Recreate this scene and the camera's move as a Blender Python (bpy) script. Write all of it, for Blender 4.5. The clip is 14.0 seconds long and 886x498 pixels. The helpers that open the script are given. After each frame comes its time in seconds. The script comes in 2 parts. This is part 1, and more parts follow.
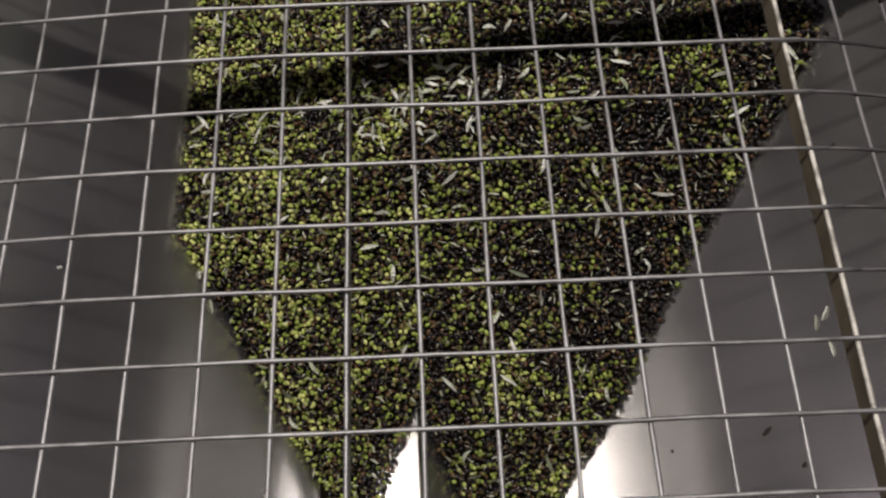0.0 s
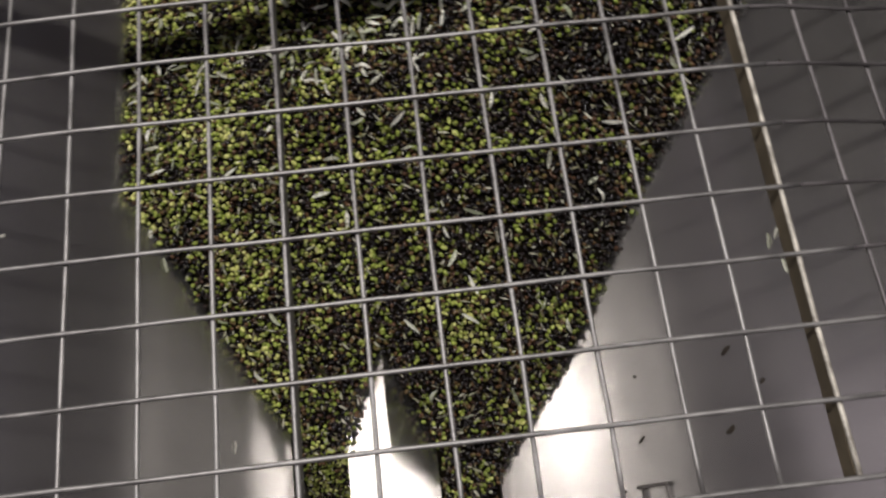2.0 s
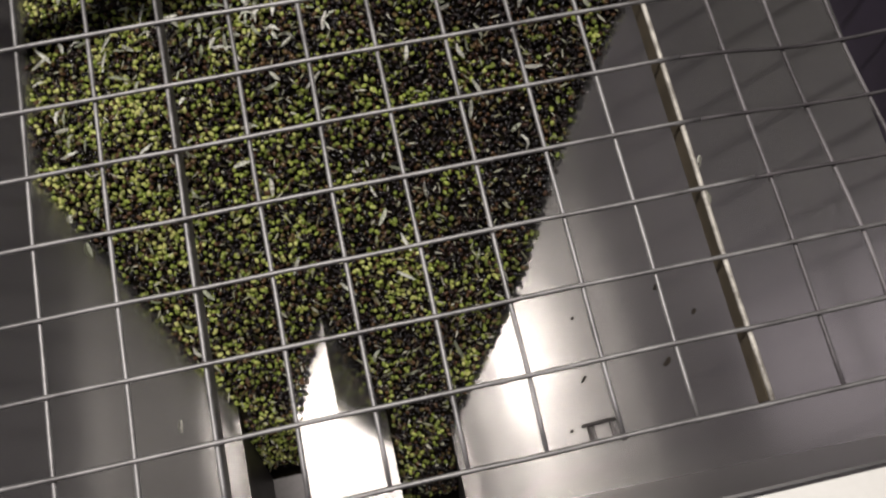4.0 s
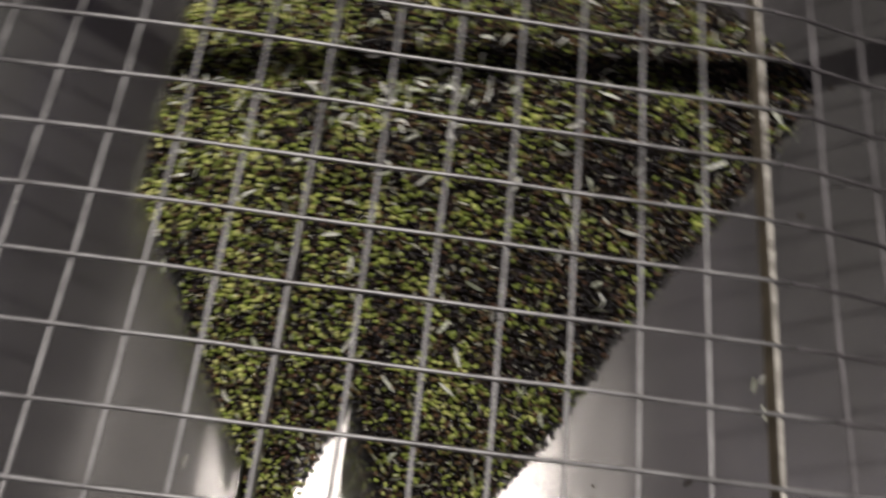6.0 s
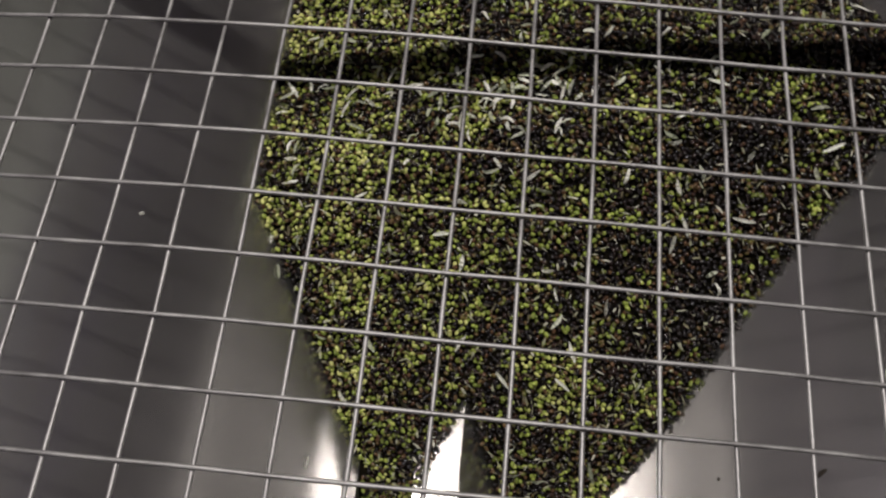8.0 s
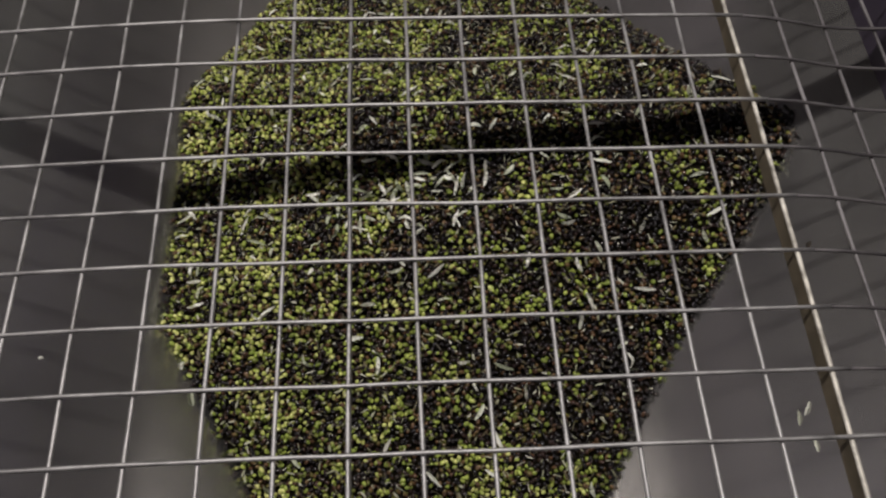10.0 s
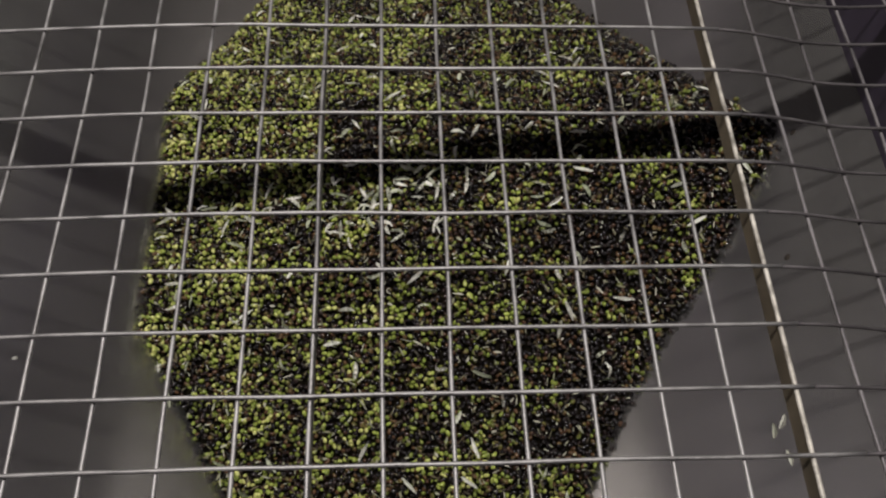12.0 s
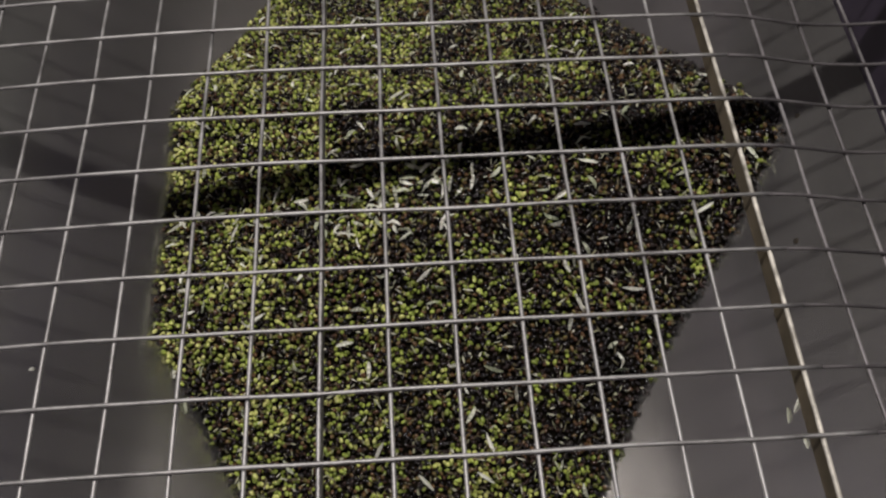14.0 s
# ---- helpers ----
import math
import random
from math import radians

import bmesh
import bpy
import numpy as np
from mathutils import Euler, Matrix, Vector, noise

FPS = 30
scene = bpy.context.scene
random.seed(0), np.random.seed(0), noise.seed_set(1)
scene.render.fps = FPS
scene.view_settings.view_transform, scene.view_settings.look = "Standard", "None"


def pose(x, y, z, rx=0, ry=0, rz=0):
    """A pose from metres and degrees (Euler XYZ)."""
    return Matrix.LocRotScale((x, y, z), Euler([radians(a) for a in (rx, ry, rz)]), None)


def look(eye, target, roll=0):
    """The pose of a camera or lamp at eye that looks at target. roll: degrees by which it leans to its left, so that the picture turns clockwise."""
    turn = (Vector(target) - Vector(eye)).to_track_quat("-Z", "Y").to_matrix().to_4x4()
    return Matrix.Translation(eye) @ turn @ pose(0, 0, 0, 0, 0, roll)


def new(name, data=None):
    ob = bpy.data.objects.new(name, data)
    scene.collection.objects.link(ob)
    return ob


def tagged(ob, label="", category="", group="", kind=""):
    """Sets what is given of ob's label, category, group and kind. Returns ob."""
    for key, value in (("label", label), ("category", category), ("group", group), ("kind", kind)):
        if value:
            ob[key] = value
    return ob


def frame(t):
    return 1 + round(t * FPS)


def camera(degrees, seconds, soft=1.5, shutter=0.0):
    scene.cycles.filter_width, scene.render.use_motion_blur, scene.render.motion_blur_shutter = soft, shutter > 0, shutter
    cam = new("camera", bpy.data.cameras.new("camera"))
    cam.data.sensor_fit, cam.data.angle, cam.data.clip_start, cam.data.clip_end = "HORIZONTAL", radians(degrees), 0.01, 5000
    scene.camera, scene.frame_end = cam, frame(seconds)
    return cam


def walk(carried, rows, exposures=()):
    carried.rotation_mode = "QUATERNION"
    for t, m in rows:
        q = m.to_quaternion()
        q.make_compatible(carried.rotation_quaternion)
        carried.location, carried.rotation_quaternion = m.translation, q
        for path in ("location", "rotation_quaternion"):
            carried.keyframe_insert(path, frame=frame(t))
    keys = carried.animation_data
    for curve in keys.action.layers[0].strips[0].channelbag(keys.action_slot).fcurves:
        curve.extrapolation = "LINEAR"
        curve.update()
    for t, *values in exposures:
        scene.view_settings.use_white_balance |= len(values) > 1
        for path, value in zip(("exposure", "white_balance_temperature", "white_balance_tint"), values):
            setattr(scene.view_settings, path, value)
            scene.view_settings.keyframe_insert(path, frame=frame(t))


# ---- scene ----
cam = camera(55.0, 14.0, soft=2.25, shutter=0.9)
# seconds, eye x y z in metres, yaw, pitch and roll in degrees
ROWS = [
    (0.0, -0.5835, -0.0341, 2.1142, -2.43, -66.20, 0.04),
    (0.5, -0.5696, -0.0243, 2.1082, -3.30, -66.66, 0.84),
    (1.0, -0.5597, -0.0192, 2.1032, -4.24, -67.82, 1.64),
    (1.5, -0.5501, -0.0247, 2.0962, -5.67, -69.12, 1.18),
    (2.0, -0.5388, -0.0312, 2.0958, -7.79, -70.10, 1.23),
    (2.5, -0.5077, -0.0380, 2.0943, -11.51, -70.40, -0.34),
    (3.0, -0.4806, -0.0485, 2.0910, -13.69, -70.79, -0.52),
    (3.2, -0.4795, -0.0453, 2.0897, -15.44, -71.25, 1.73),
    (5.3, -0.4644, -0.0060, 2.0849, -19.58, -74.32, 12.78),
    (5.4, -0.4677, -0.0056, 2.0771, -19.95, -74.04, 14.23),
    (5.5, -0.4692, -0.0004, 2.1014, -16.41, -71.93, 12.39),
    (5.6, -0.4694, -0.0173, 2.0910, -11.70, -68.56, 9.76),
    (5.8, -0.5052, 0.0089, 2.1141, -10.17, -66.89, 12.88),
    (6.0, -0.5511, -0.0052, 2.1224, -6.99, -66.43, 14.06),
    (6.2, -0.5790, -0.0046, 2.1209, -1.57, -66.53, 11.91),
    (6.5, -0.6276, -0.0234, 2.1212, 4.97, -66.20, 9.91),
    (7.0, -0.6687, -0.0398, 2.1123, 6.94, -66.35, 8.77),
    (7.5, -0.6773, -0.0452, 2.1122, 5.83, -66.24, 4.18),
    (8.0, -0.6763, -0.0445, 2.1147, 3.90, -66.62, 1.95),
    (8.5, -0.6545, -0.0400, 2.1143, 4.93, -66.56, -2.57),
    (8.7, -0.6410, -0.0451, 2.1129, 2.25, -66.26, -1.64),
    (9.0, -0.6394, -0.0343, 2.1292, -2.72, -63.81, 1.24),
    (9.2, -0.6448, -0.0318, 2.1374, -4.42, -61.46, 2.11),
    (11.3, -0.5876, -0.0218, 2.1383, -7.07, -59.81, 4.99),
    (11.5, -0.5851, -0.0196, 2.1393, -7.06, -60.03, 5.18),
    (12.0, -0.5878, -0.0159, 2.1434, -7.24, -60.13, 5.83),
    (12.5, -0.5882, -0.0162, 2.1456, -6.84, -59.74, 5.17),
    (13.0, -0.5851, -0.0173, 2.1471, -6.26, -59.61, 4.30),
    (13.5, -0.5786, -0.0197, 2.1474, -5.81, -59.72, 3.34),
    (14.0, -0.5713, -0.0279, 2.1470, -5.30, -60.20, 1.99),
]


def heading(eye, yaw, pitch, roll):
    """The pose at eye from yaw (to the left of +y), pitch (up) and roll, in degrees."""
    a, p = radians(yaw), radians(pitch)
    ahead = Vector((-math.sin(a) * math.cos(p), math.cos(a) * math.cos(p), math.sin(p)))
    return look(eye, Vector(eye) + ahead, roll)


EXPOSURES = [(0.0, 0.0), (14.0, 0.0)]
walk(cam, [(t, heading((x, y, z), yaw, pitch, roll)) for t, x, y, z, yaw, pitch, roll in ROWS], EXPOSURES)

# ---- light: a row of tube lights high over the hopper, across it, at night ----
world = bpy.data.worlds.new("night")
world.use_nodes = True
world.node_tree.nodes["Background"].inputs[0].default_value = (0.80, 0.64, 1.0, 1)
world.node_tree.nodes["Background"].inputs[1].default_value = 0.018
scene.world = world
LAMP = (-1.0, 1.2, 5.5)
lamp_data = bpy.data.lights.new("tube_light", "AREA")
lamp_data.shape, lamp_data.size, lamp_data.size_y = "RECTANGLE", 2.24, 0.14
lamp_data.energy, lamp_data.color = 285, (1.0, 0.935, 0.880)
lamp = new("tube_light", lamp_data)
lamp.location = LAMP


# ---- materials ----
def material(name):
    m = bpy.data.materials.new(name)
    m.use_nodes = True
    n = m.node_tree.nodes
    return m, n, m.node_tree.links, n["Principled BSDF"]


def node(n, kind, **values):
    made = n.new(kind)
    for key, value in values.items():
        made.inputs[key].default_value = value
    return made


def ramp(n, stops, smooth=True):
    r = n.new("ShaderNodeValToRGB")
    while len(r.color_ramp.elements) < len(stops):
        r.color_ramp.elements.new(0.5)
    for e, (at, colour) in zip(r.color_ramp.elements, stops):
        e.position, e.color = at, (*colour, 1)
    if not smooth:
        r.color_ramp.interpolation = "CONSTANT"
    return r


def coords(n, links, scale=(1, 1, 1)):
    c, mp = n.new("ShaderNodeTexCoord"), n.new("ShaderNodeMapping")
    mp.inputs["Scale"].default_value = scale
    links.new(c.outputs["Object"], mp.inputs[0])
    return mp.outputs[0]


def surface(name, low, high, rough, metal=0.0, scale=6.0, stretch=(1, 1, 1), bump=0.1, fine=90.0, spread=0.12):
    """Two scales of mottling in colour and roughness, and a fine relief."""
    m, n, links, b = material(name)
    at = coords(n, links, stretch)
    big, small = node(n, "ShaderNodeTexNoise", Scale=scale, Detail=5.0), node(n, "ShaderNodeTexNoise", Scale=fine, Detail=4.0)
    for t in (big, small):
        links.new(at, t.inputs["Vector"])
    mix = node(n, "ShaderNodeMath")
    mix.operation = "MULTIPLY_ADD"
    mix.inputs[1].default_value = 0.35
    links.new(small.outputs[0], mix.inputs[0])
    links.new(big.outputs[0], mix.inputs[2])
    colour = ramp(n, [(0.42, low), (0.92, high)])
    links.new(mix.outputs[0], colour.inputs[0])
    links.new(colour.outputs[0], b.inputs["Base Color"])
    gloss = node(n, "ShaderNodeMapRange")
    gloss.inputs["From Min"].default_value, gloss.inputs["From Max"].default_value = 0.4, 0.95
    gloss.inputs["To Min"].default_value, gloss.inputs["To Max"].default_value = rough - spread, rough + spread
    links.new(mix.outputs[0], gloss.inputs[0])
    links.new(gloss.outputs[0], b.inputs["Roughness"])
    b.inputs["Metallic"].default_value = metal
    relief = node(n, "ShaderNodeBump", Strength=bump, Distance=0.002)
    links.new(small.outputs[0], relief.inputs["Height"])
    links.new(relief.outputs[0], b.inputs["Normal"])
    return m


STEEL = surface("brushed_stainless_steel", (0.465, 0.456, 0.448), (0.555, 0.544, 0.535), 0.19, 0.98, 1.6, (1, 1, 1), 0.0, 14.0, 0.02)


def finish_steel():
    """Brush lines down the slope spread what the steel mirrors along the hopper; a film of dust and dried oil scatters more widely."""
    n, links = STEEL.node_tree.nodes, STEEL.node_tree.links
    brushed = n["Principled BSDF"]
    brushed.inputs["Anisotropic"].default_value = 0.75
    grain = node(n, "ShaderNodeCombineXYZ", Y=1.0)
    links.new(grain.outputs[0], brushed.inputs["Tangent"])
    film = n.new("ShaderNodeBsdfPrincipled")
    film.inputs["Metallic"].default_value = 0.96
    film.inputs["Roughness"].default_value = 0.55
    links.new(brushed.inputs["Base Color"].links[0].from_socket, film.inputs["Base Color"])
    at = coords(n, links)
    smears = node(n, "ShaderNodeTexNoise", Scale=2.3, Detail=6.0, Roughness=0.6)
    links.new(at, smears.inputs["Vector"])
    share = node(n, "ShaderNodeMapRange")
    share.inputs["From Min"].default_value, share.inputs["From Max"].default_value = 0.3, 0.7
    share.inputs["To Min"].default_value, share.inputs["To Max"].default_value = 0.12, 0.22
    links.new(smears.outputs[0], share.inputs[0])
    both = n.new("ShaderNodeMixShader")
    links.new(share.outputs[0], both.inputs[0])
    links.new(brushed.outputs[0], both.inputs[1])
    links.new(film.outputs[0], both.inputs[2])
    links.new(both.outputs[0], n["Material Output"].inputs["Surface"])


finish_steel()
# the upright end walls are not brushed along the hopper
END_STEEL = surface("dull_stainless_steel", (0.47, 0.456, 0.458), (0.56, 0.544, 0.547), 0.33, 0.96, 1.6, (1, 1, 1), 0.0, 14.0, 0.02)
WIRE = surface("galvanised_wire", (0.14, 0.134, 0.136), (0.40, 0.392, 0.395), 0.5, 0.7, 18.0, (1, 1, 1), 0.25, 300.0)
# shade and lit patches are painted into the wires past the old one
SHADED_WIRE = surface("shaded_wire", (0.03, 0.027, 0.030), (0.12, 0.11, 0.116), 0.6, 0.5, 12.0, (1, 1, 1), 0.3, 260.0)
DAPPLED_WIRE = surface("dappled_wire", (0.022, 0.019, 0.022), (0.25, 0.235, 0.245), 0.55, 0.5, 7.0, (1, 1, 1), 0.3, 260.0)
OLD_WIRE = surface("worn_rusty_wire", (0.035, 0.027, 0.020), (0.74, 0.70, 0.63), 0.5, 0.15, 30.0, (1, 1, 1), 0.4, 300.0)
BAR = surface("rust_stained_flat_bar", (0.060, 0.048, 0.031), (0.145, 0.117, 0.078), 0.8, 0.0, 14.0, (1, 1, 1), 0.4, 200.0)
GREY_BAR = surface("dull_grey_flat_bar", (0.12, 0.115, 0.11), (0.22, 0.21, 0.20), 0.5, 0.6, 14.0, (1, 1, 1), 0.3, 200.0)
CONCRETE = surface("worn_concrete", (0.07, 0.066, 0.062), (0.14, 0.135, 0.125), 0.85, 0.0, 1.2, (1, 1, 1), 0.4, 40.0)
# for unseen walls and ceiling, dark lilac to tint the steel's reflections
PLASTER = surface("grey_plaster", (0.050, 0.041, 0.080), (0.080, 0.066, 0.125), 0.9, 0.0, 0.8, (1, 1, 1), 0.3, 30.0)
# for unseen reflector walls, added to brighten the steel that mirrors them
GREEN_BOUNCE = surface("pale_green_bounce", (0.50, 0.55, 0.50), (0.62, 0.67, 0.61), 0.9, 0.0, 0.8, (1, 1, 1), 0.3, 30.0)
LILAC_BOUNCE = surface("pale_lilac_bounce", (0.62, 0.575, 0.68), (0.76, 0.71, 0.83), 0.9, 0.0, 0.8, (1, 1, 1), 0.3, 30.0)
DIRT = surface("dried_debris", (0.012, 0.009, 0.007), (0.04, 0.03, 0.022), 0.9, 0.0, 60.0)
# the bracket's own dark, and recess shade painted into the channels
SHADED_DARK = surface("shaded_and_dark_steel", (0.05, 0.045, 0.045), (0.12, 0.11, 0.11), 0.45, 0.3, 8.0)
# one collar has its shade painted in, the unseen one is lightened for reflections
SHADED_COLLAR = surface("shaded_collar_steel", (0.020, 0.015, 0.027), (0.045, 0.034, 0.060), 0.6, 0.0, 6.0)
BOUNCE_COLLAR = surface("bounce_collar_steel", (0.23, 0.21, 0.255), (0.33, 0.30, 0.36), 0.6, 0.0, 6.0)
PAINT = surface("pale_enamel_paint", (0.70, 0.69, 0.66), (0.82, 0.81, 0.78), 0.45, 0.0, 5.0)


def olive_skin():
    m, n, links, b = material("olive_skin")
    geo = n.new("ShaderNodeNewGeometry")
    c = n.new("ShaderNodeTexCoord")
    drift = node(n, "ShaderNodeTexNoise", Scale=6.5, Detail=4.0)
    links.new(c.outputs["Object"], drift.inputs["Vector"])
    pick = node(n, "ShaderNodeMath")
    pick.operation = "MULTIPLY_ADD"
    pick.inputs[1].default_value = 1.65
    links.new(drift.outputs[0], pick.inputs[0])
    # the olives' tone gets darker towards +x
    apart = n.new("ShaderNodeSeparateXYZ")
    links.new(c.outputs["Object"], apart.inputs[0])
    tone_x = node(n, "ShaderNodeMath")
    tone_x.operation = "MULTIPLY_ADD"
    tone_x.inputs[1].default_value = -0.27
    links.new(apart.outputs[0], tone_x.inputs[0])
    links.new(geo.outputs["Random Per Island"], tone_x.inputs[2])
    shift = node(n, "ShaderNodeMath")
    shift.operation = "SUBTRACT"
    shift.inputs[1].default_value = 0.725
    links.new(tone_x.outputs[0], shift.inputs[0])
    links.new(shift.outputs[0], pick.inputs[2])
    tone = ramp(n, [(0.38, (0.012, 0.010, 0.011)), (0.55, (0.036, 0.021, 0.018)), (0.605, (0.115, 0.060, 0.032)), (0.65, (0.16, 0.105, 0.048)), (0.70, (0.14, 0.17, 0.038)), (0.78, (0.24, 0.315, 0.062)), (0.87, (0.42, 0.51, 0.105)), (0.97, (0.71, 0.74, 0.26))])
    shrink = node(n, "ShaderNodeMath")
    shrink.operation = "MULTIPLY"
    shrink.inputs[1].default_value = 0.72
    links.new(pick.outputs[0], shrink.inputs[0])
    links.new(shrink.outputs[0], tone.inputs[0])
    blush = node(n, "ShaderNodeTexNoise", Scale=90.0, Detail=3.0)
    links.new(c.outputs["Object"], blush.inputs["Vector"])
    dark = node(n, "ShaderNodeMixRGB")
    dark.blend_type = "MULTIPLY"
    dark.inputs[0].default_value = 0.6
    shade = ramp(n, [(0.35, (0.45, 0.38, 0.35)), (0.6, (1, 1, 1))])
    links.new(blush.outputs[0], shade.inputs[0])
    links.new(tone.outputs[0], dark.inputs[1])
    links.new(shade.outputs[0], dark.inputs[2])
    links.new(dark.outputs[0], b.inputs["Base Color"])
    b.inputs["Roughness"].default_value = 0.25
    return m


def leaf_skin():
    m, n, links, b = material("dry_olive_leaf")
    info = n.new("ShaderNodeObjectInfo")
    tone = ramp(n, [(0.0, (0.36, 0.40, 0.27)), (0.25, (0.60, 0.63, 0.50)), (0.5, (0.80, 0.81, 0.73)), (1.0, (0.90, 0.89, 0.84))])
    links.new(info.outputs["Random"], tone.inputs[0])
    links.new(tone.outputs[0], b.inputs["Base Color"])
    b.inputs["Roughness"].default_value = 0.55
    return m


OLIVE, LEAF = olive_skin(), leaf_skin()


# ---- mesh helpers ----
def mesh_object(name, bm, mat, smooth=False):
    data = bpy.data.meshes.new(name)
    bm.to_mesh(data)
    bm.free()
    data.materials.append(mat)
    if smooth:
        data.shade_smooth()
    return new(name, data)


def part(name, bm, mat, parent, label="", smooth=False):
    ob = mesh_object(name, bm, mat, smooth)
    ob.parent = parent
    return tagged(ob, label)


def slab(bm, a, b, c, d, thick):
    """A sheet with corners a b c d, thickened away from its face (a, b, c anticlockwise seen from the face)."""
    a, b, c, d = map(Vector, (a, b, c, d))
    back = -(b - a).cross(d - a).normalized() * thick
    top = [bm.verts.new(p) for p in (a, b, c, d)]
    low = [bm.verts.new(p + back) for p in (a, b, c, d)]
    bm.faces.new(top)
    bm.faces.new(low[::-1])
    for i in range(4):
        j = (i + 1) % 4
        bm.faces.new((top[j], top[i], low[i], low[j]))
    return bm


def box(bm, x0, x1, y0, y1, z0, z1, bevel=0.0):
    made = bmesh.ops.create_cube(bm, size=1, matrix=Matrix.Translation(((x0 + x1) / 2, (y0 + y1) / 2, (z0 + z1) / 2)) @ Matrix.Diagonal((x1 - x0, y1 - y0, z1 - z0, 1)))
    if bevel:
        edges = {e for v in made["verts"] for e in v.link_edges}
        bmesh.ops.bevel(bm, geom=list(edges), offset=bevel, segments=2, profile=0.5, affect="EDGES")
    return bm


def tube(bm, points, radius, sides=8):
    """A round bar along points, with closed ends."""
    rings = []
    for i, p in enumerate(points):
        way = (points[min(i + 1, len(points) - 1)] - points[max(i - 1, 0)]).normalized()
        side = way.orthogonal().normalized() if not rings else (last - way * last.dot(way)).normalized()
        last = side
        up = way.cross(side)
        rings.append([bm.verts.new(p + radius * (math.cos(a) * side + math.sin(a) * up)) for a in (2 * math.pi * k / sides for k in range(sides))])
    for r, s in zip(rings, rings[1:]):
        for k in range(sides):
            bm.faces.new((r[k], r[(k + 1) % sides], s[(k + 1) % sides], s[k]))
    bm.faces.new(rings[0][::-1])
    bm.faces.new(rings[-1])
    return bm


# ---- the hopper: two steep side walls, a near and a far wall, and a ridge between two outlet channels ----
LEAN_SIDE, LEFT_0, RIGHT_0 = 0.975, -1.408, 0.193
Z_TOP, Z_LOW, Y_NEAR, Y_FAR, RIM = 0.463, -0.53, -0.096, 3.3, 1.02
Z_LOW_LEFT = -0.488
RIDGE_X, RIDGE_HALF, FLOOR_Z = -0.634, 0.13, -0.95
LEFT_FOLD, RIGHT_FOLD = ((0.065, 0.064), (0.13, 0.128)), ((0.065, 0.083), (0.13, 0.166))


def left_x(z):
    return LEFT_0 - LEAN_SIDE * z


def right_x(z):
    return RIGHT_0 + LEAN_SIDE * z


def ridge_top(y):
    return -0.305 - (y + 0.12) * 0.04


def build_hopper():
    hopper = tagged(new("hopper"), "brushed stainless steel receiving hopper partly filled with olives", "hopper")
    lt, lb, rt, rb = left_x(Z_TOP), left_x(Z_LOW_LEFT), right_x(Z_TOP), right_x(Z_LOW)
    bm = bmesh.new()
    slab(bm, (lt, Y_FAR, Z_TOP), (lt, Y_NEAR, Z_TOP), (lb, Y_NEAR, Z_LOW_LEFT), (lb, Y_FAR, Z_LOW_LEFT), 0.012)
    part("side_wall", bm, STEEL, hopper)
    bm = bmesh.new()
    slab(bm, (rt, Y_NEAR, Z_TOP), (rt, Y_FAR, Z_TOP), (rb, Y_FAR, Z_LOW), (rb, Y_NEAR, Z_LOW), 0.012)
    part("side_wall", bm, STEEL, hopper)
    for x, far, near, mat, label in ((lt, Y_FAR, Y_NEAR, BOUNCE_COLLAR, "unseen upright collar above the sloping wall, lightened to be mirrored"), (rt, Y_NEAR, Y_FAR, SHADED_COLLAR, "upright collar above the sloping wall, with shade in its dark colour")):
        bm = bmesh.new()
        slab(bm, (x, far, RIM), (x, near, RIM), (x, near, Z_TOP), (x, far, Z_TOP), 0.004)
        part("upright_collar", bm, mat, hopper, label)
    bm = bmesh.new()
    slab(bm, (lt, Y_NEAR, RIM), (rt, Y_NEAR, RIM), (rt, Y_NEAR, FLOOR_Z), (lt, Y_NEAR, FLOOR_Z), 0.004)
    part("end_wall", bm, END_STEEL, hopper)
    bm = bmesh.new()
    slab(bm, (rt, Y_FAR, RIM), (lt, Y_FAR, RIM), (lt, Y_FAR, FLOOR_Z), (rt, Y_FAR, FLOOR_Z), 0.004)
    part("end_wall", bm, END_STEEL, hopper)
    # upright plates below the side walls, and the two channels' floor, recess shade painted in
    for x, far, near, top in ((lb, Y_FAR, Y_NEAR, Z_LOW_LEFT), (rb, Y_NEAR, Y_FAR, Z_LOW)):
        bm = bmesh.new()
        slab(bm, (x, far, top), (x, near, top), (x, near, FLOOR_Z), (x, far, FLOOR_Z), 0.004)
        part("channel_side", bm, SHADED_DARK, hopper)
    bm = bmesh.new()
    box(bm, lb, rb, Y_NEAR, Y_FAR, FLOOR_Z - 0.01, FLOOR_Z)
    part("channel_floor", bm, SHADED_DARK, hopper, "floor of the outlet channels, with recess shade in its dark colour")
    # the ridge between the channels: a folded sheet, highest at the near wall, with upright sides below
    bm = bmesh.new()
    xl, xr = RIDGE_X - RIDGE_HALF, RIDGE_X + RIDGE_HALF
    tn, tf = ridge_top(Y_NEAR), ridge_top(1.3)
    for side, fold in ((-1, LEFT_FOLD), (1, RIGHT_FOLD)):
        x0, drop0 = 0.0, 0.0
        for x1, drop1 in fold:
            corners = [(RIDGE_X + side * x0, Y_NEAR, tn - drop0), (RIDGE_X + side * x0, 1.3, tf - drop0), (RIDGE_X + side * x1, 1.3, tf - drop1), (RIDGE_X + side * x1, Y_NEAR, tn - drop1)]
            if side > 0:
                corners = [corners[1], corners[0], corners[3], corners[2]]
            slab(bm, *corners, 0.003)
            x0, drop0 = x1, drop1
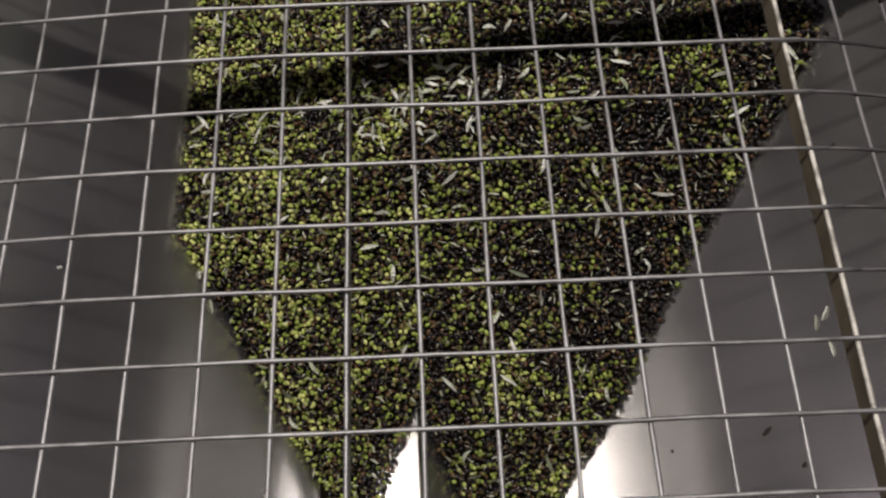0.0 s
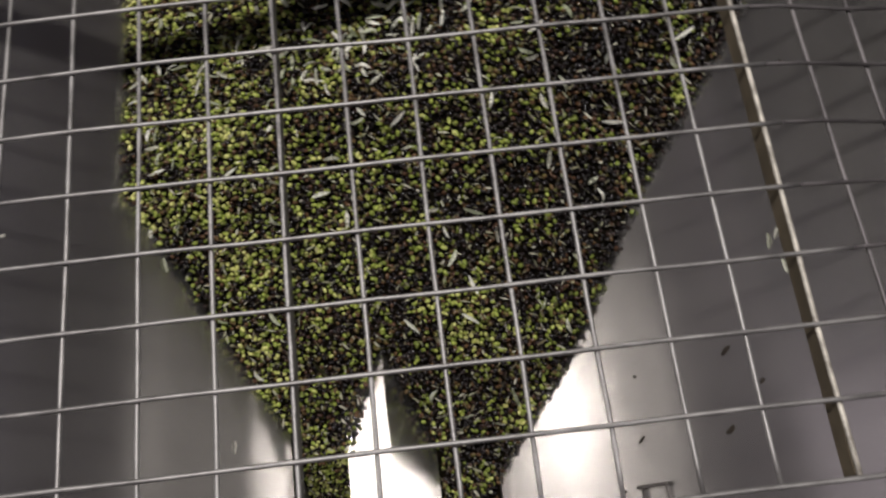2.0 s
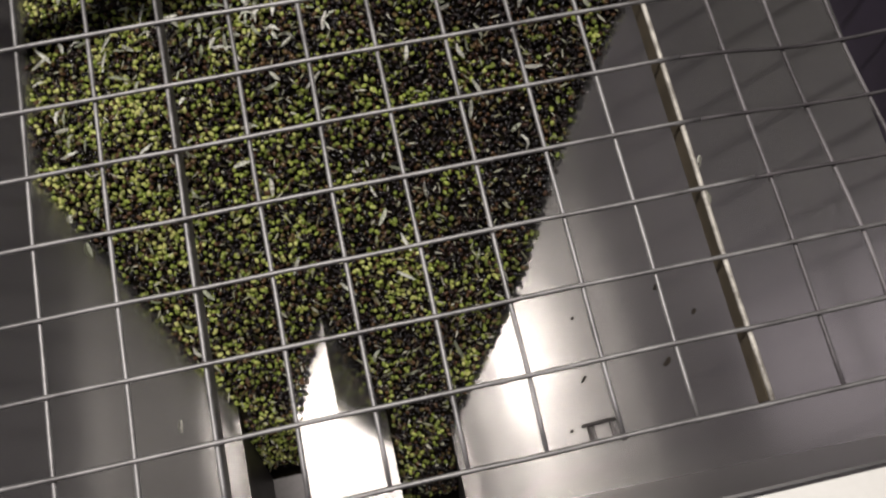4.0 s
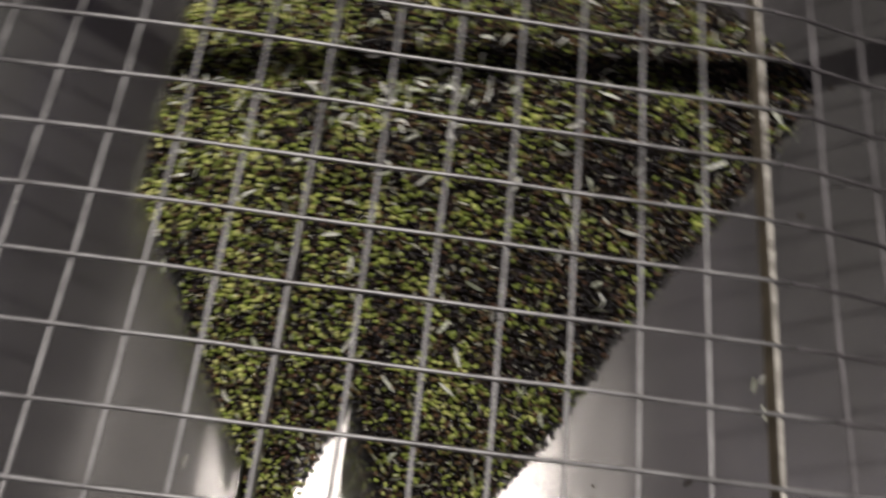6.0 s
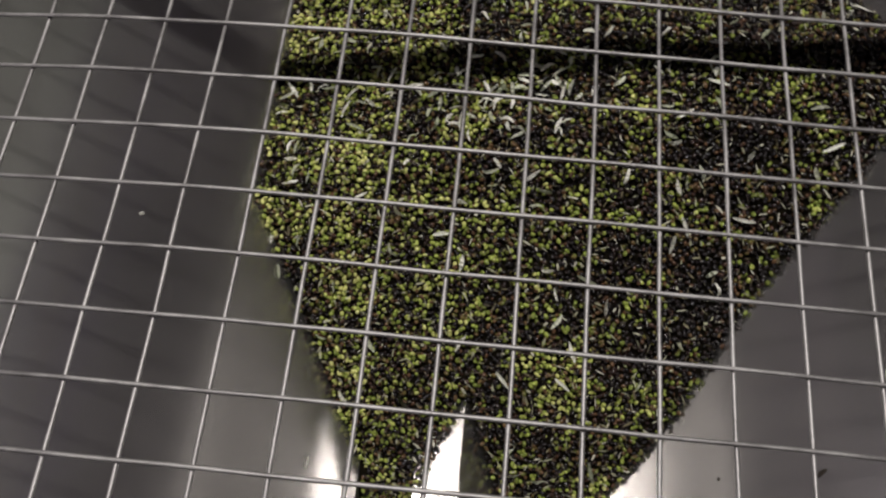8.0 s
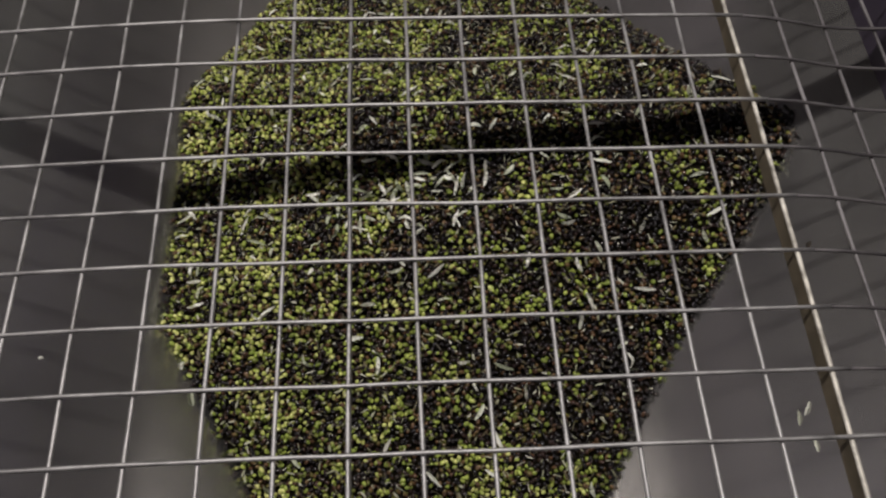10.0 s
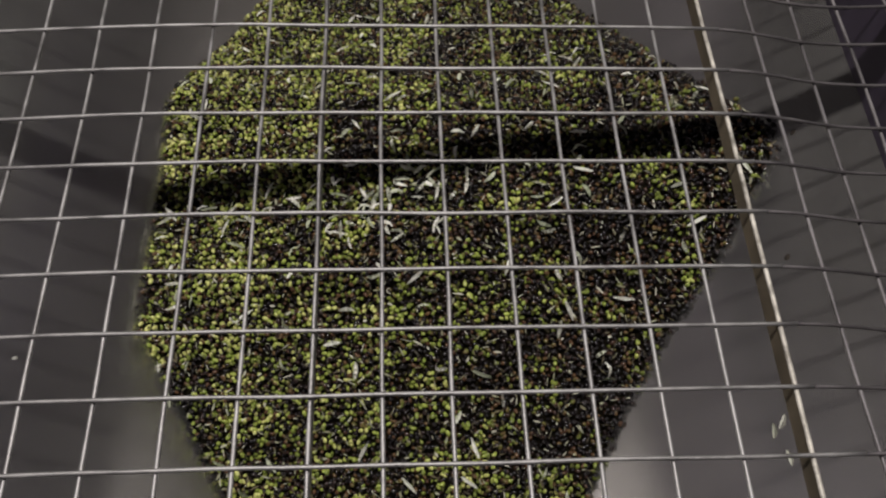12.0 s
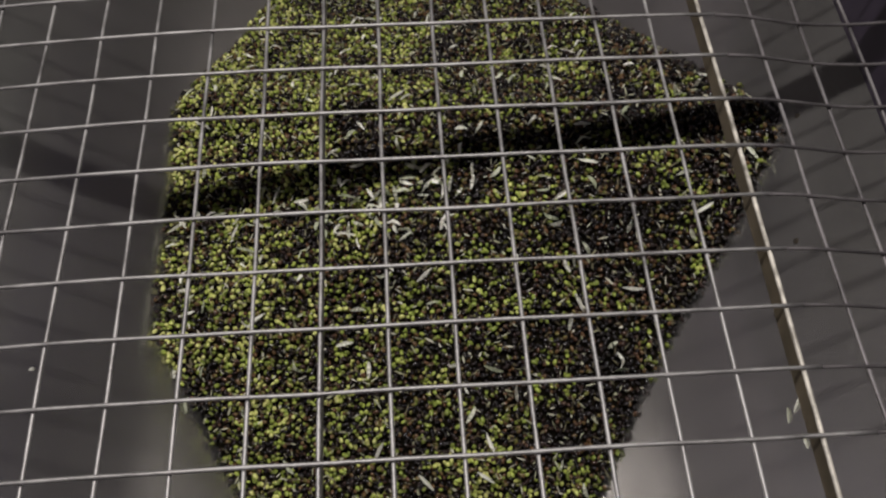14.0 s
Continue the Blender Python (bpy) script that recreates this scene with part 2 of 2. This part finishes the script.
    ln, lf, rn, rf = tn - LEFT_FOLD[1][1], tf - LEFT_FOLD[1][1], tn - RIGHT_FOLD[1][1], tf - RIGHT_FOLD[1][1]
    bmesh.ops.remove_doubles(bm, verts=bm.verts[:], dist=0.0005)
    part("divider_ridge", bm, STEEL, hopper, "bright folded steel ridge between two outlet channels")
    bm = bmesh.new()
    slab(bm, (xl, Y_NEAR, ln), (xl, 1.3, lf), (xl, 1.3, FLOOR_Z), (xl, Y_NEAR, FLOOR_Z), 0.003)
    part("divider_side", bm, STEEL, hopper)
    bm = bmesh.new()
    slab(bm, (xr, 1.3, rf), (xr, Y_NEAR, rn), (xr, Y_NEAR, FLOOR_Z), (xr, 1.3, FLOOR_Z), 0.003)
    part("divider_side", bm, STEEL, hopper)
    for x0, x1, y0, y1 in ((lt - 0.12, lt, Y_NEAR + 0.002, Y_FAR), (rt, rt + 0.12, Y_NEAR + 0.002, Y_FAR), (lt - 0.12, rt + 0.12, Y_NEAR - 0.164, Y_NEAR), (lt - 0.12, rt + 0.12, Y_FAR + 0.004, Y_FAR + 0.12)):
        bm = bmesh.new()
        box(bm, x0, x1, y0, y1, RIM - 0.03, RIM - 0.022, 0.002)
        part("rim_flange", bm, PAINT, hopper, "pale painted flange of the hopper rim")
    return hopper


build_hopper()


# ---- the welded wire grate over the hopper ----
PITCH, WIRE_R = 0.1, 0.0033


def grate_sag(x, y):
    """How far the mesh hangs below the plane of its support bars, beyond the outer ones."""
    left = max(0.0, -0.8 - x)
    hang = min(0.045, 0.012 * left + 0.075 * left * left) * (0.75 + 0.25 * min(1.0, y / 0.6))
    far = min(1.0, max(0.0, (y - 0.15) / 0.4))
    right = float(np.interp(x, (0.0, 0.05, 0.1, 0.2, 0.3, 0.45), (0.0, 0.003, 0.012, 0.036, 0.043, 0.034)))
    return hang + right * far * far * (3 - 2 * far)


def wavy(a, b, seed, sway=0.0022):
    """Points of a wire from a to b, slightly out of true."""
    a, b = Vector(a), Vector(b)
    count = max(2, int((b - a).length / 0.05))
    out = []
    for i in range(count + 1):
        p = a.lerp(b, i / count)
        p.z -= grate_sag(p.x, p.y)
        out.append(p + sway * noise.noise_vector(p * 5.0 + Vector((seed * 7.3, seed * 1.7, 0))))
    return out


def build_grate():
    grate = tagged(new("wire_grate"), "welded galvanised wire grate with square openings over the hopper", "grate")
    for c in range(-18, 7):
        bm = bmesh.new()
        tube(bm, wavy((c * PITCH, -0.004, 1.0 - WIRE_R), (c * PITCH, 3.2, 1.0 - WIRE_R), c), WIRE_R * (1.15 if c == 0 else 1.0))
        part("wire", bm, OLD_WIRE if c == 0 else DAPPLED_WIRE if c > 0 else WIRE, grate, "worn yellowish rusty wire" if c == 0 else "wire with lit and shaded stretches in its colour" if c > 0 else "", True)
    for r in range(0, 33):
        bm = bmesh.new()
        points = wavy((-1.84, r * PITCH, 1.0 + WIRE_R), (0.63, r * PITCH, 1.0 + WIRE_R), 50 + r)
        # past the old wire, shade is painted on cross wires, except near the rim
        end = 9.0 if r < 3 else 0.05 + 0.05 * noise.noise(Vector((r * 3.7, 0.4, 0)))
        lit_run = [p for p in points if p.x < end]
        tube(bm, lit_run, WIRE_R)
        part("wire", bm, WIRE, grate, "", True)
        if len(lit_run) < len(points):
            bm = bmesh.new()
            tube(bm, [p - Vector((0, 0, 0.0005)) for p in points[len(lit_run) - 1:]], WIRE_R * 0.92)
            part("wire", bm, SHADED_WIRE, grate, "wire with shade in its colour", True)
    for c, deep, mat, label in ((0, 0.033, BAR, "brown rust-stained flat bar under the wires"), (-7, 0.03, GREY_BAR, "grey flat bar under the wires")):
        bm = bmesh.new()
        box(bm, c * PITCH - 0.0025, c * PITCH + 0.0025, 0.004, 3.25, 0.9925 - deep, 0.9925, 0.001)
        part("support_bar", bm, mat, grate, label)
    return grate


build_grate()

# a beam across the hopper, under the grate
bm = bmesh.new()
box(bm, left_x(Z_TOP) - 0.06, right_x(Z_TOP) + 0.06, 1.356, 1.452, 0.915, 0.962, 0.003)
tagged(mesh_object("cross_beam", bm, GREY_BAR), "grey steel beam that carries the grate across the hopper", "beam")


# ---- the olives ----
def heap(x, y):
    """Height of the heap at x, y (arrays)."""
    u = x + 1.29
    top = -0.105 + 0.255 * u
    near = np.maximum(0, 1.02 + 0.18 * u - y)
    far = np.maximum(0, y - (1.85 - 0.24 * u))
    lumps = 0.012 * np.sin(7.1 * x + 2.3 * y) * np.sin(5.3 * y - 3.1 * x)
    # it stands a little higher along the -x wall near the outlet, and lower far along the +x wall
    brim = 0.011 * np.clip((0.85 - y) / 0.3, 0, 1) * np.clip((RIDGE_X - 0.12 - x) / 0.2, 0, 1) - 0.048 * np.clip((x + 0.30) / 0.35, 0, 1) * np.clip((y - 0.5) / 0.4, 0, 1)
    # the toes of the two lobes, where the olives have run out of the channels
    toe = np.maximum(0, np.where(x < RIDGE_X, 0.30, 0.07) - y)
    return top + brim - (0.66 - 0.02 * u) * near - 0.40 * far + lumps - 2.5 * toe


def unit_olive(segments, rings):
    verts = [(0, 0, 1.0)]
    for r in range(1, rings):
        a = math.pi * r / rings
        verts += [(math.sin(a) * math.cos(2 * math.pi * s / segments), math.sin(a) * math.sin(2 * math.pi * s / segments), math.cos(a)) for s in range(segments)]
    verts.append((0, 0, -1.0))
    faces = []
    for s in range(segments):
        n = (s + 1) % segments
        faces.append((0, 1 + s, 1 + n))
        for r in range(rings - 2):
            a, b = 1 + r * segments, 1 + (r + 1) * segments
            faces += [(a + s, b + s, b + n), (a + s, b + n, a + n)]
        last = 1 + (rings - 2) * segments
        faces.append((last + s, len(verts) - 1, last + n))
    return np.array(verts), np.array(faces)


def turns(count, rng):
    q = rng.normal(size=(count, 4))
    q /= np.linalg.norm(q, axis=1)[:, None]
    w, x, y, z = q.T
    return np.stack([1 - 2 * (y * y + z * z), 2 * (x * y - w * z), 2 * (x * z + w * y), 2 * (x * y + w * z), 1 - 2 * (x * x + z * z), 2 * (y * z - w * x), 2 * (x * z - w * y), 2 * (y * z + w * x), 1 - 2 * (x * x + y * y)], 1).reshape(-1, 3, 3)


def heap_points(step, rng, rise):
    """Jittered places all over the heap's surface, inside the walls."""
    out = []
    for x in np.arange(-1.7, 0.75, step * 0.9):
        y = 0.0
        ys = []
        while y < 3.1:
            ys.append(y)
            slope = (float(heap(np.array(x), np.array(y + 0.005))) - float(heap(np.array(x), np.array(y)))) / 0.005
            y += step / math.sqrt(1 + slope * slope)
        out.append(np.stack([np.full(len(ys), x), np.array(ys)], 1))
    p = np.concatenate(out) + rng.uniform(-0.5, 0.5, (sum(map(len, out)), 2)) * step
    z = heap(p[:, 0], p[:, 1]) + rng.uniform(-1.0, 1.0, len(p)) * rise
    inside = (p[:, 0] > left_x(np.maximum(z, Z_LOW_LEFT)) + 0.008) & (p[:, 0] < right_x(np.maximum(z, Z_LOW)) - 0.008) & (z > FLOOR_Z + 0.1)
    off = np.abs(p[:, 0] - RIDGE_X)
    (a, da), (b, db), (c, dc), (d, dd) = LEFT_FOLD + RIGHT_FOLD
    roof = ridge_top(p[:, 1]) - np.where(p[:, 0] < RIDGE_X, np.interp(off, (0, a, b), (0, da, db)), np.interp(off, (0, c, d), (0, dc, dd)))
    # olives bank up along both sides of the ridge, so that it tapers to a point
    bank = (off < RIDGE_HALF + 0.008) & (off > 0.48 * np.maximum(0, 0.56 - p[:, 1])) & (z > roof - 0.10)
    z = np.where(bank, np.maximum(z, roof + 0.012 + rng.uniform(0, 0.006, len(p))), z)
    clear = (off > RIDGE_HALF + 0.008) | (z > roof + 0.012)
    return np.column_stack([p, z])[(inside & clear) | (inside & bank)]


def build_olives():
    rng = np.random.default_rng(5)
    places = heap_points(0.0124, rng, 0.011)
    verts, faces = unit_olive(8, 5)
    size = rng.uniform(0.78, 1.18, len(places))
    shape = np.stack([0.0057 * size, 0.0061 * size, 0.0081 * size * rng.uniform(0.85, 1.2, len(places))], 1)
    all_verts = np.einsum("nij,nvj->nvi", turns(len(places), rng), verts[None] * shape[:, None]) + places[:, None]
    all_faces = (faces[None] + np.arange(len(places))[:, None, None] * len(verts)).reshape(-1, 3)
    data = bpy.data.meshes.new("olives")
    data.vertices.add(all_verts.shape[0] * all_verts.shape[1])
    data.vertices.foreach_set("co", all_verts.astype(np.float32).ravel())
    data.loops.add(all_faces.size)
    data.loops.foreach_set("vertex_index", all_faces.astype(np.int32).ravel())
    data.polygons.add(len(all_faces))
    data.polygons.foreach_set("loop_start", np.arange(0, all_faces.size, 3, dtype=np.int32))
    data.update(calc_edges=True)
    data.shade_smooth()
    data.materials.append(OLIVE)
    tagged(new("olives", data), "heap of fresh green, yellow and dark purple olives", "olives", kind="stuff")


build_olives()


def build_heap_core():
    """The olives further down, one closed mass, near-black to paint the gaps' shade."""
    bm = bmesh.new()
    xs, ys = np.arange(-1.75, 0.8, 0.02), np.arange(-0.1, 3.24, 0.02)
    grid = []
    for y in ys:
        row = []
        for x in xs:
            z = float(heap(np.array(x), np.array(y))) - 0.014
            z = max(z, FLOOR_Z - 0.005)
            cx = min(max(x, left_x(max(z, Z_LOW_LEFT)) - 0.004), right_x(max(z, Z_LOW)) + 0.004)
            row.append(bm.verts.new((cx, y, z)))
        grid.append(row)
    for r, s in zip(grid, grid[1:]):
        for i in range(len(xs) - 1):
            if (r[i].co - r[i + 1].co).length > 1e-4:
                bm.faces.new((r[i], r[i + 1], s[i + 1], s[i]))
    ob = mesh_object("olives_below", bm, OLIVE_GAP_SHADE, True)
    tagged(ob, "packed olives below the surface, near-black for the shade in the gaps", "olives", kind="stuff")


OLIVE_GAP_SHADE = surface("olive_gap_shade", (0.003, 0.0025, 0.002), (0.012, 0.010, 0.005), 0.8, 0.0, 60.0, (1, 1, 1), 0.5, 140.0)
OLIVE_GAP_SHADE.node_tree.nodes["Principled BSDF"].inputs["Specular IOR Level"].default_value = 0.05
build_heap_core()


# ---- leaves ----
def leaf_mesh(length, width, curl, seed):
    bm = bmesh.new()
    rng = random.Random(seed)
    rows = []
    for i in range(9):
        s = i / 8
        w = width * math.sin(math.pi * min(1, 0.06 + s * 0.94)) ** 0.75 * 0.5 + 0.0004
        bend = curl * math.sin(math.pi * s) + 0.002 * rng.uniform(-1, 1)
        x = (s - 0.5) * length
        side = curl * 0.6 * math.sin(math.pi * s * rng.uniform(0.9, 1.1))
        rows.append([bm.verts.new((x, side - w, bend + 0.001)), bm.verts.new((x, side, bend)), bm.verts.new((x, side + w, bend + 0.001))])
    for r, s in zip(rows, rows[1:]):
        for k in range(2):
            bm.faces.new((r[k], s[k], s[k + 1], r[k + 1]))
    bmesh.ops.solidify(bm, geom=bm.faces[:], thickness=0.0005)
    data = bpy.data.meshes.new("leaf")
    bm.to_mesh(data)
    bm.free()
    data.materials.append(LEAF)
    return data


LEAF_MESHES = [leaf_mesh(l, w, c, i) for i, (l, w, c) in enumerate(((0.052, 0.0112, 0.003), (0.044, 0.0104, 0.006), (0.060, 0.0098, 0.002), (0.035, 0.0106, 0.004), (0.047, 0.0092, 0.009), (0.038, 0.0055, 0.004)))]


def build_leaves():
    rng = random.Random(11)
    made = 0
    while made < 290:
        if made < 55:
            x, y = rng.gauss(-0.66, 0.17), rng.gauss(1.33, 0.09)
        else:
            x, y = rng.uniform(-1.3, 0.4), 0.25 + 2.3 * rng.random() ** 0.70
        z = float(heap(np.array(x), np.array(y)))
        if not (left_x(z) + 0.03 < x < right_x(z) - 0.03 and z > -0.75):
            continue
        d = 0.02
        nx = -(float(heap(np.array(x + d), np.array(y))) - z) / d
        ny = -(float(heap(np.array(x), np.array(y + d))) - z) / d
        normal = Vector((nx + rng.gauss(0, 0.22), ny + rng.gauss(0, 0.22), 1)).normalized()
        m = Matrix.Translation((x, y, z + 0.027)) @ normal.to_track_quat("Z", "Y").to_matrix().to_4x4() @ pose(0, 0, 0, rng.uniform(-15, 15), 0, rng.uniform(0, 360))
        ob = new("leaf", rng.choice(LEAF_MESHES + LEAF_MESHES[5:]))
        ob.matrix_basis = m
        tagged(ob, "pale dry olive leaf lying on the olives", "leaf", "leaves on the olives")
        made += 1


build_leaves()


def litter_skin():
    m, n, links, p = material("crumbled_leaf")
    geo = n.new("ShaderNodeNewGeometry")
    tone = ramp(n, [(0.0, (0.03, 0.025, 0.015)), (0.4, (0.12, 0.10, 0.05)), (0.7, (0.30, 0.31, 0.20)), (1.0, (0.60, 0.58, 0.48))])
    links.new(geo.outputs["Random Per Island"], tone.inputs[0])
    links.new(tone.outputs[0], p.inputs["Base Color"])
    p.inputs["Roughness"].default_value = 0.7
    return m


def build_litter():
    """Crumbs of leaf and stalk among the olives, too many to count."""
    rng = np.random.default_rng(9)
    places = heap_points(0.029, rng, 0.005)
    verts, faces = [], []
    spin = turns(len(places), rng)
    for p, m in zip(places, spin):
        length, width = rng.uniform(0.006, 0.019), rng.uniform(0.0010, 0.0040)
        flat = m * np.array([1, 1, 0.45])[:, None]
        shape = np.array([(-length, 0, 0), (-length * 0.3, -width, 0.001), (length * 0.4, -width * 0.8, 0.0015), (length, 0, 0), (length * 0.4, width * 0.8, 0.0015), (-length * 0.3, width, 0.001), (0, 0, -0.0012)])
        k = len(verts)
        verts += (shape @ flat.T + p + (0, 0, 0.012)).tolist()
        faces += [(k, k + 1, k + 2, k + 3, k + 4, k + 5)] + [(k + 6, k + (j + 1) % 6, k + j) for j in range(6)]
    data = bpy.data.meshes.new("leaf_litter")
    data.from_pydata(verts, [], faces)
    data.materials.append(litter_skin())
    tagged(new("leaf_litter", data), "crumbs of dry leaf and stalk among the olives", "leaf litter", kind="stuff")


build_litter()


# ---- bits on the steel walls ----
RIGHT_N, LEFT_N = Vector((-1, 0, LEAN_SIDE)).normalized(), Vector((1, 0, LEAN_SIDE)).normalized()


def on_wall(x_of, normal, y, z, turn, lift=0.002):
    return Matrix.Translation(Vector((x_of(z), y, z)) + lift * normal) @ normal.to_track_quat("Z", "Y").to_matrix().to_4x4() @ pose(0, 0, 0, 0, 0, turn)


def build_wall_bits():
    """Leaves and specks of pulp that stick to the sloping walls."""
    for x_of, normal, y, z, turn, kind in (
        (right_x, RIGHT_N, 0.595, 0.158, -12, 5), (right_x, RIGHT_N, 0.524, 0.174, 4, 5), (right_x, RIGHT_N, 0.612, 0.176, -35, 5),
        (left_x, LEFT_N, 0.322, -0.348, -5, 5), (left_x, LEFT_N, 0.831, -0.196, 15, 1), (left_x, LEFT_N, 0.923, -0.165, 0, 3),
    ):
        ob = new("leaf", LEAF_MESHES[kind])
        ob.matrix_basis = on_wall(x_of, normal, y, z, turn)
        tagged(ob, "pale dry olive leaf stuck to the steel wall", "leaf", "leaves on the hopper walls")
    rng = random.Random(3)
    for x_of, normal, y, z, size, long in (
        (right_x, RIGHT_N, 0.358, -0.157, 0.0045, 1.3), (right_x, RIGHT_N, 0.193, -0.168, 0.0042, 2.6), (right_x, RIGHT_N, 0.364, 0.034, 0.006, 2.6),
        (right_x, RIGHT_N, 0.272, 0.087, 0.005, 1.6), (right_x, RIGHT_N, 0.175, 0.011, 0.006, 2.4), (right_x, RIGHT_N, 0.071, -0.224, 0.004, 1.5),
        (right_x, RIGHT_N, 1.374, 0.331, 0.006, 1.5), (right_x, RIGHT_N, 1.025, 0.258, 0.006, 1.5), (left_x, LEFT_N, 0.836, 0.116, 0.005, 1.4),
    ):
        bm = bmesh.new()
        bmesh.ops.create_icosphere(bm, subdivisions=2, radius=size)
        for v in bm.verts:
            v.co *= 1 + 0.5 * noise.noise(v.co * 160 + Vector((size * 900, y * 9, z * 9)))
            v.co.x *= long
            v.co.z *= 0.3
        ob = mesh_object("pulp_speck", bm, PALE_SPECK if x_of is left_x else DIRT, True)
        ob.matrix_basis = on_wall(x_of, normal, y, z, rng.uniform(112, 138), 0.001)
        tagged(ob, "pale dried speck on the steel wall" if x_of is left_x else "dark dried speck of olive pulp on the steel wall", "debris", "specks on the hopper walls")


PALE_SPECK = surface("dried_foam", (0.5, 0.5, 0.46), (0.7, 0.7, 0.66), 0.8, 0.0, 60.0)
build_wall_bits()


def build_bracket():
    """A small bent steel staple on the wall, near the rim end."""
    bracket = tagged(new("wall_bracket"), "small dark bent bracket on the sloping steel wall", "bracket")
    bracket.matrix_basis = on_wall(right_x, RIGHT_N, 0.053, -0.158, 90, 0.0)
    for name, dims in (("crossbar", (-0.048, 0.046, 0.018, 0.027, 0.010, 0.016)), ("leg", (-0.034, -0.029, -0.028, 0.018, 0.0, 0.016)), ("leg", (0.036, 0.042, -0.028, 0.018, 0.0, 0.016))):
        bm = bmesh.new()
        box(bm, *dims, 0.002)
        part(name, bm, SHADED_DARK, bracket)
    return bracket


build_bracket()


# ---- the dark hall around, unseen, toned for what the steel mirrors ----
def build_hall():
    lt, rt = left_x(Z_TOP) - 0.1, right_x(Z_TOP) + 0.1
    bm = bmesh.new()
    for x0, x1, y0, y1 in ((-8, lt, -6, 9), (rt, 7, -6, 9), (lt, rt, -6, Y_NEAR - 0.1), (lt, rt, Y_FAR + 0.1, 9)):
        box(bm, x0, x1, y0, y1, 0.3, 0.5)
    tagged(mesh_object("floor", bm, CONCRETE), "worn concrete floor around the hopper pit", "floor", kind="structure")
    bm = bmesh.new()
    for x0, x1, y0, y1 in ((lt - 0.1, lt, Y_NEAR - 0.1, Y_FAR + 0.1), (rt, rt + 0.1, Y_NEAR - 0.1, Y_FAR + 0.1)):
        box(bm, x0, x1, y0, y1, -1.1, 0.3)
    box(bm, lt - 0.1, rt + 0.1, Y_NEAR - 0.2, Y_FAR + 0.2, -1.2, -1.1)
    tagged(mesh_object("pit", bm, CONCRETE), "concrete pit in which the hopper stands", "pit", kind="structure")
    # the two pale walls are added reflectors; the dark ones stand around them
    dark, pale, white = "unseen plain hall wall, dark lilac-grey", "added pale grey-green reflector, unseen above the hall wall", "added pale lilac reflector wall, unseen beside the hopper"
    for name, dims, mat, label in (
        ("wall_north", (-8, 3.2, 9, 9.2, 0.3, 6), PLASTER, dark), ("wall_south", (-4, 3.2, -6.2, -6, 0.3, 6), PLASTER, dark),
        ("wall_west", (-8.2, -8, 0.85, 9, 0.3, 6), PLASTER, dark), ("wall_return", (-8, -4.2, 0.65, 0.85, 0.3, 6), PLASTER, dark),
        ("bounce_wall", (-4.2, -4, -6, 0.85, 0.3, 6), LILAC_BOUNCE, white),
        ("wall_east", (3.2, 3.4, -6, 9, 0.3, 2.95), PLASTER, dark), ("bounce_wall_east", (3.2, 3.4, -6, 6.2, 2.95, 6), GREEN_BOUNCE, pale), ("wall_east_end", (3.2, 3.4, 6.2, 9, 2.95, 6), PLASTER, dark),
    ):
        bm = bmesh.new()
        box(bm, *dims)
        tagged(mesh_object(name, bm, mat), label, "wall", kind="structure")
    bm = bmesh.new()
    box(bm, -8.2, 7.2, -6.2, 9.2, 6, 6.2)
    tagged(mesh_object("ceiling", bm, PLASTER), "unseen plain hall ceiling, dark lilac-grey", "ceiling", kind="structure")


build_hall()
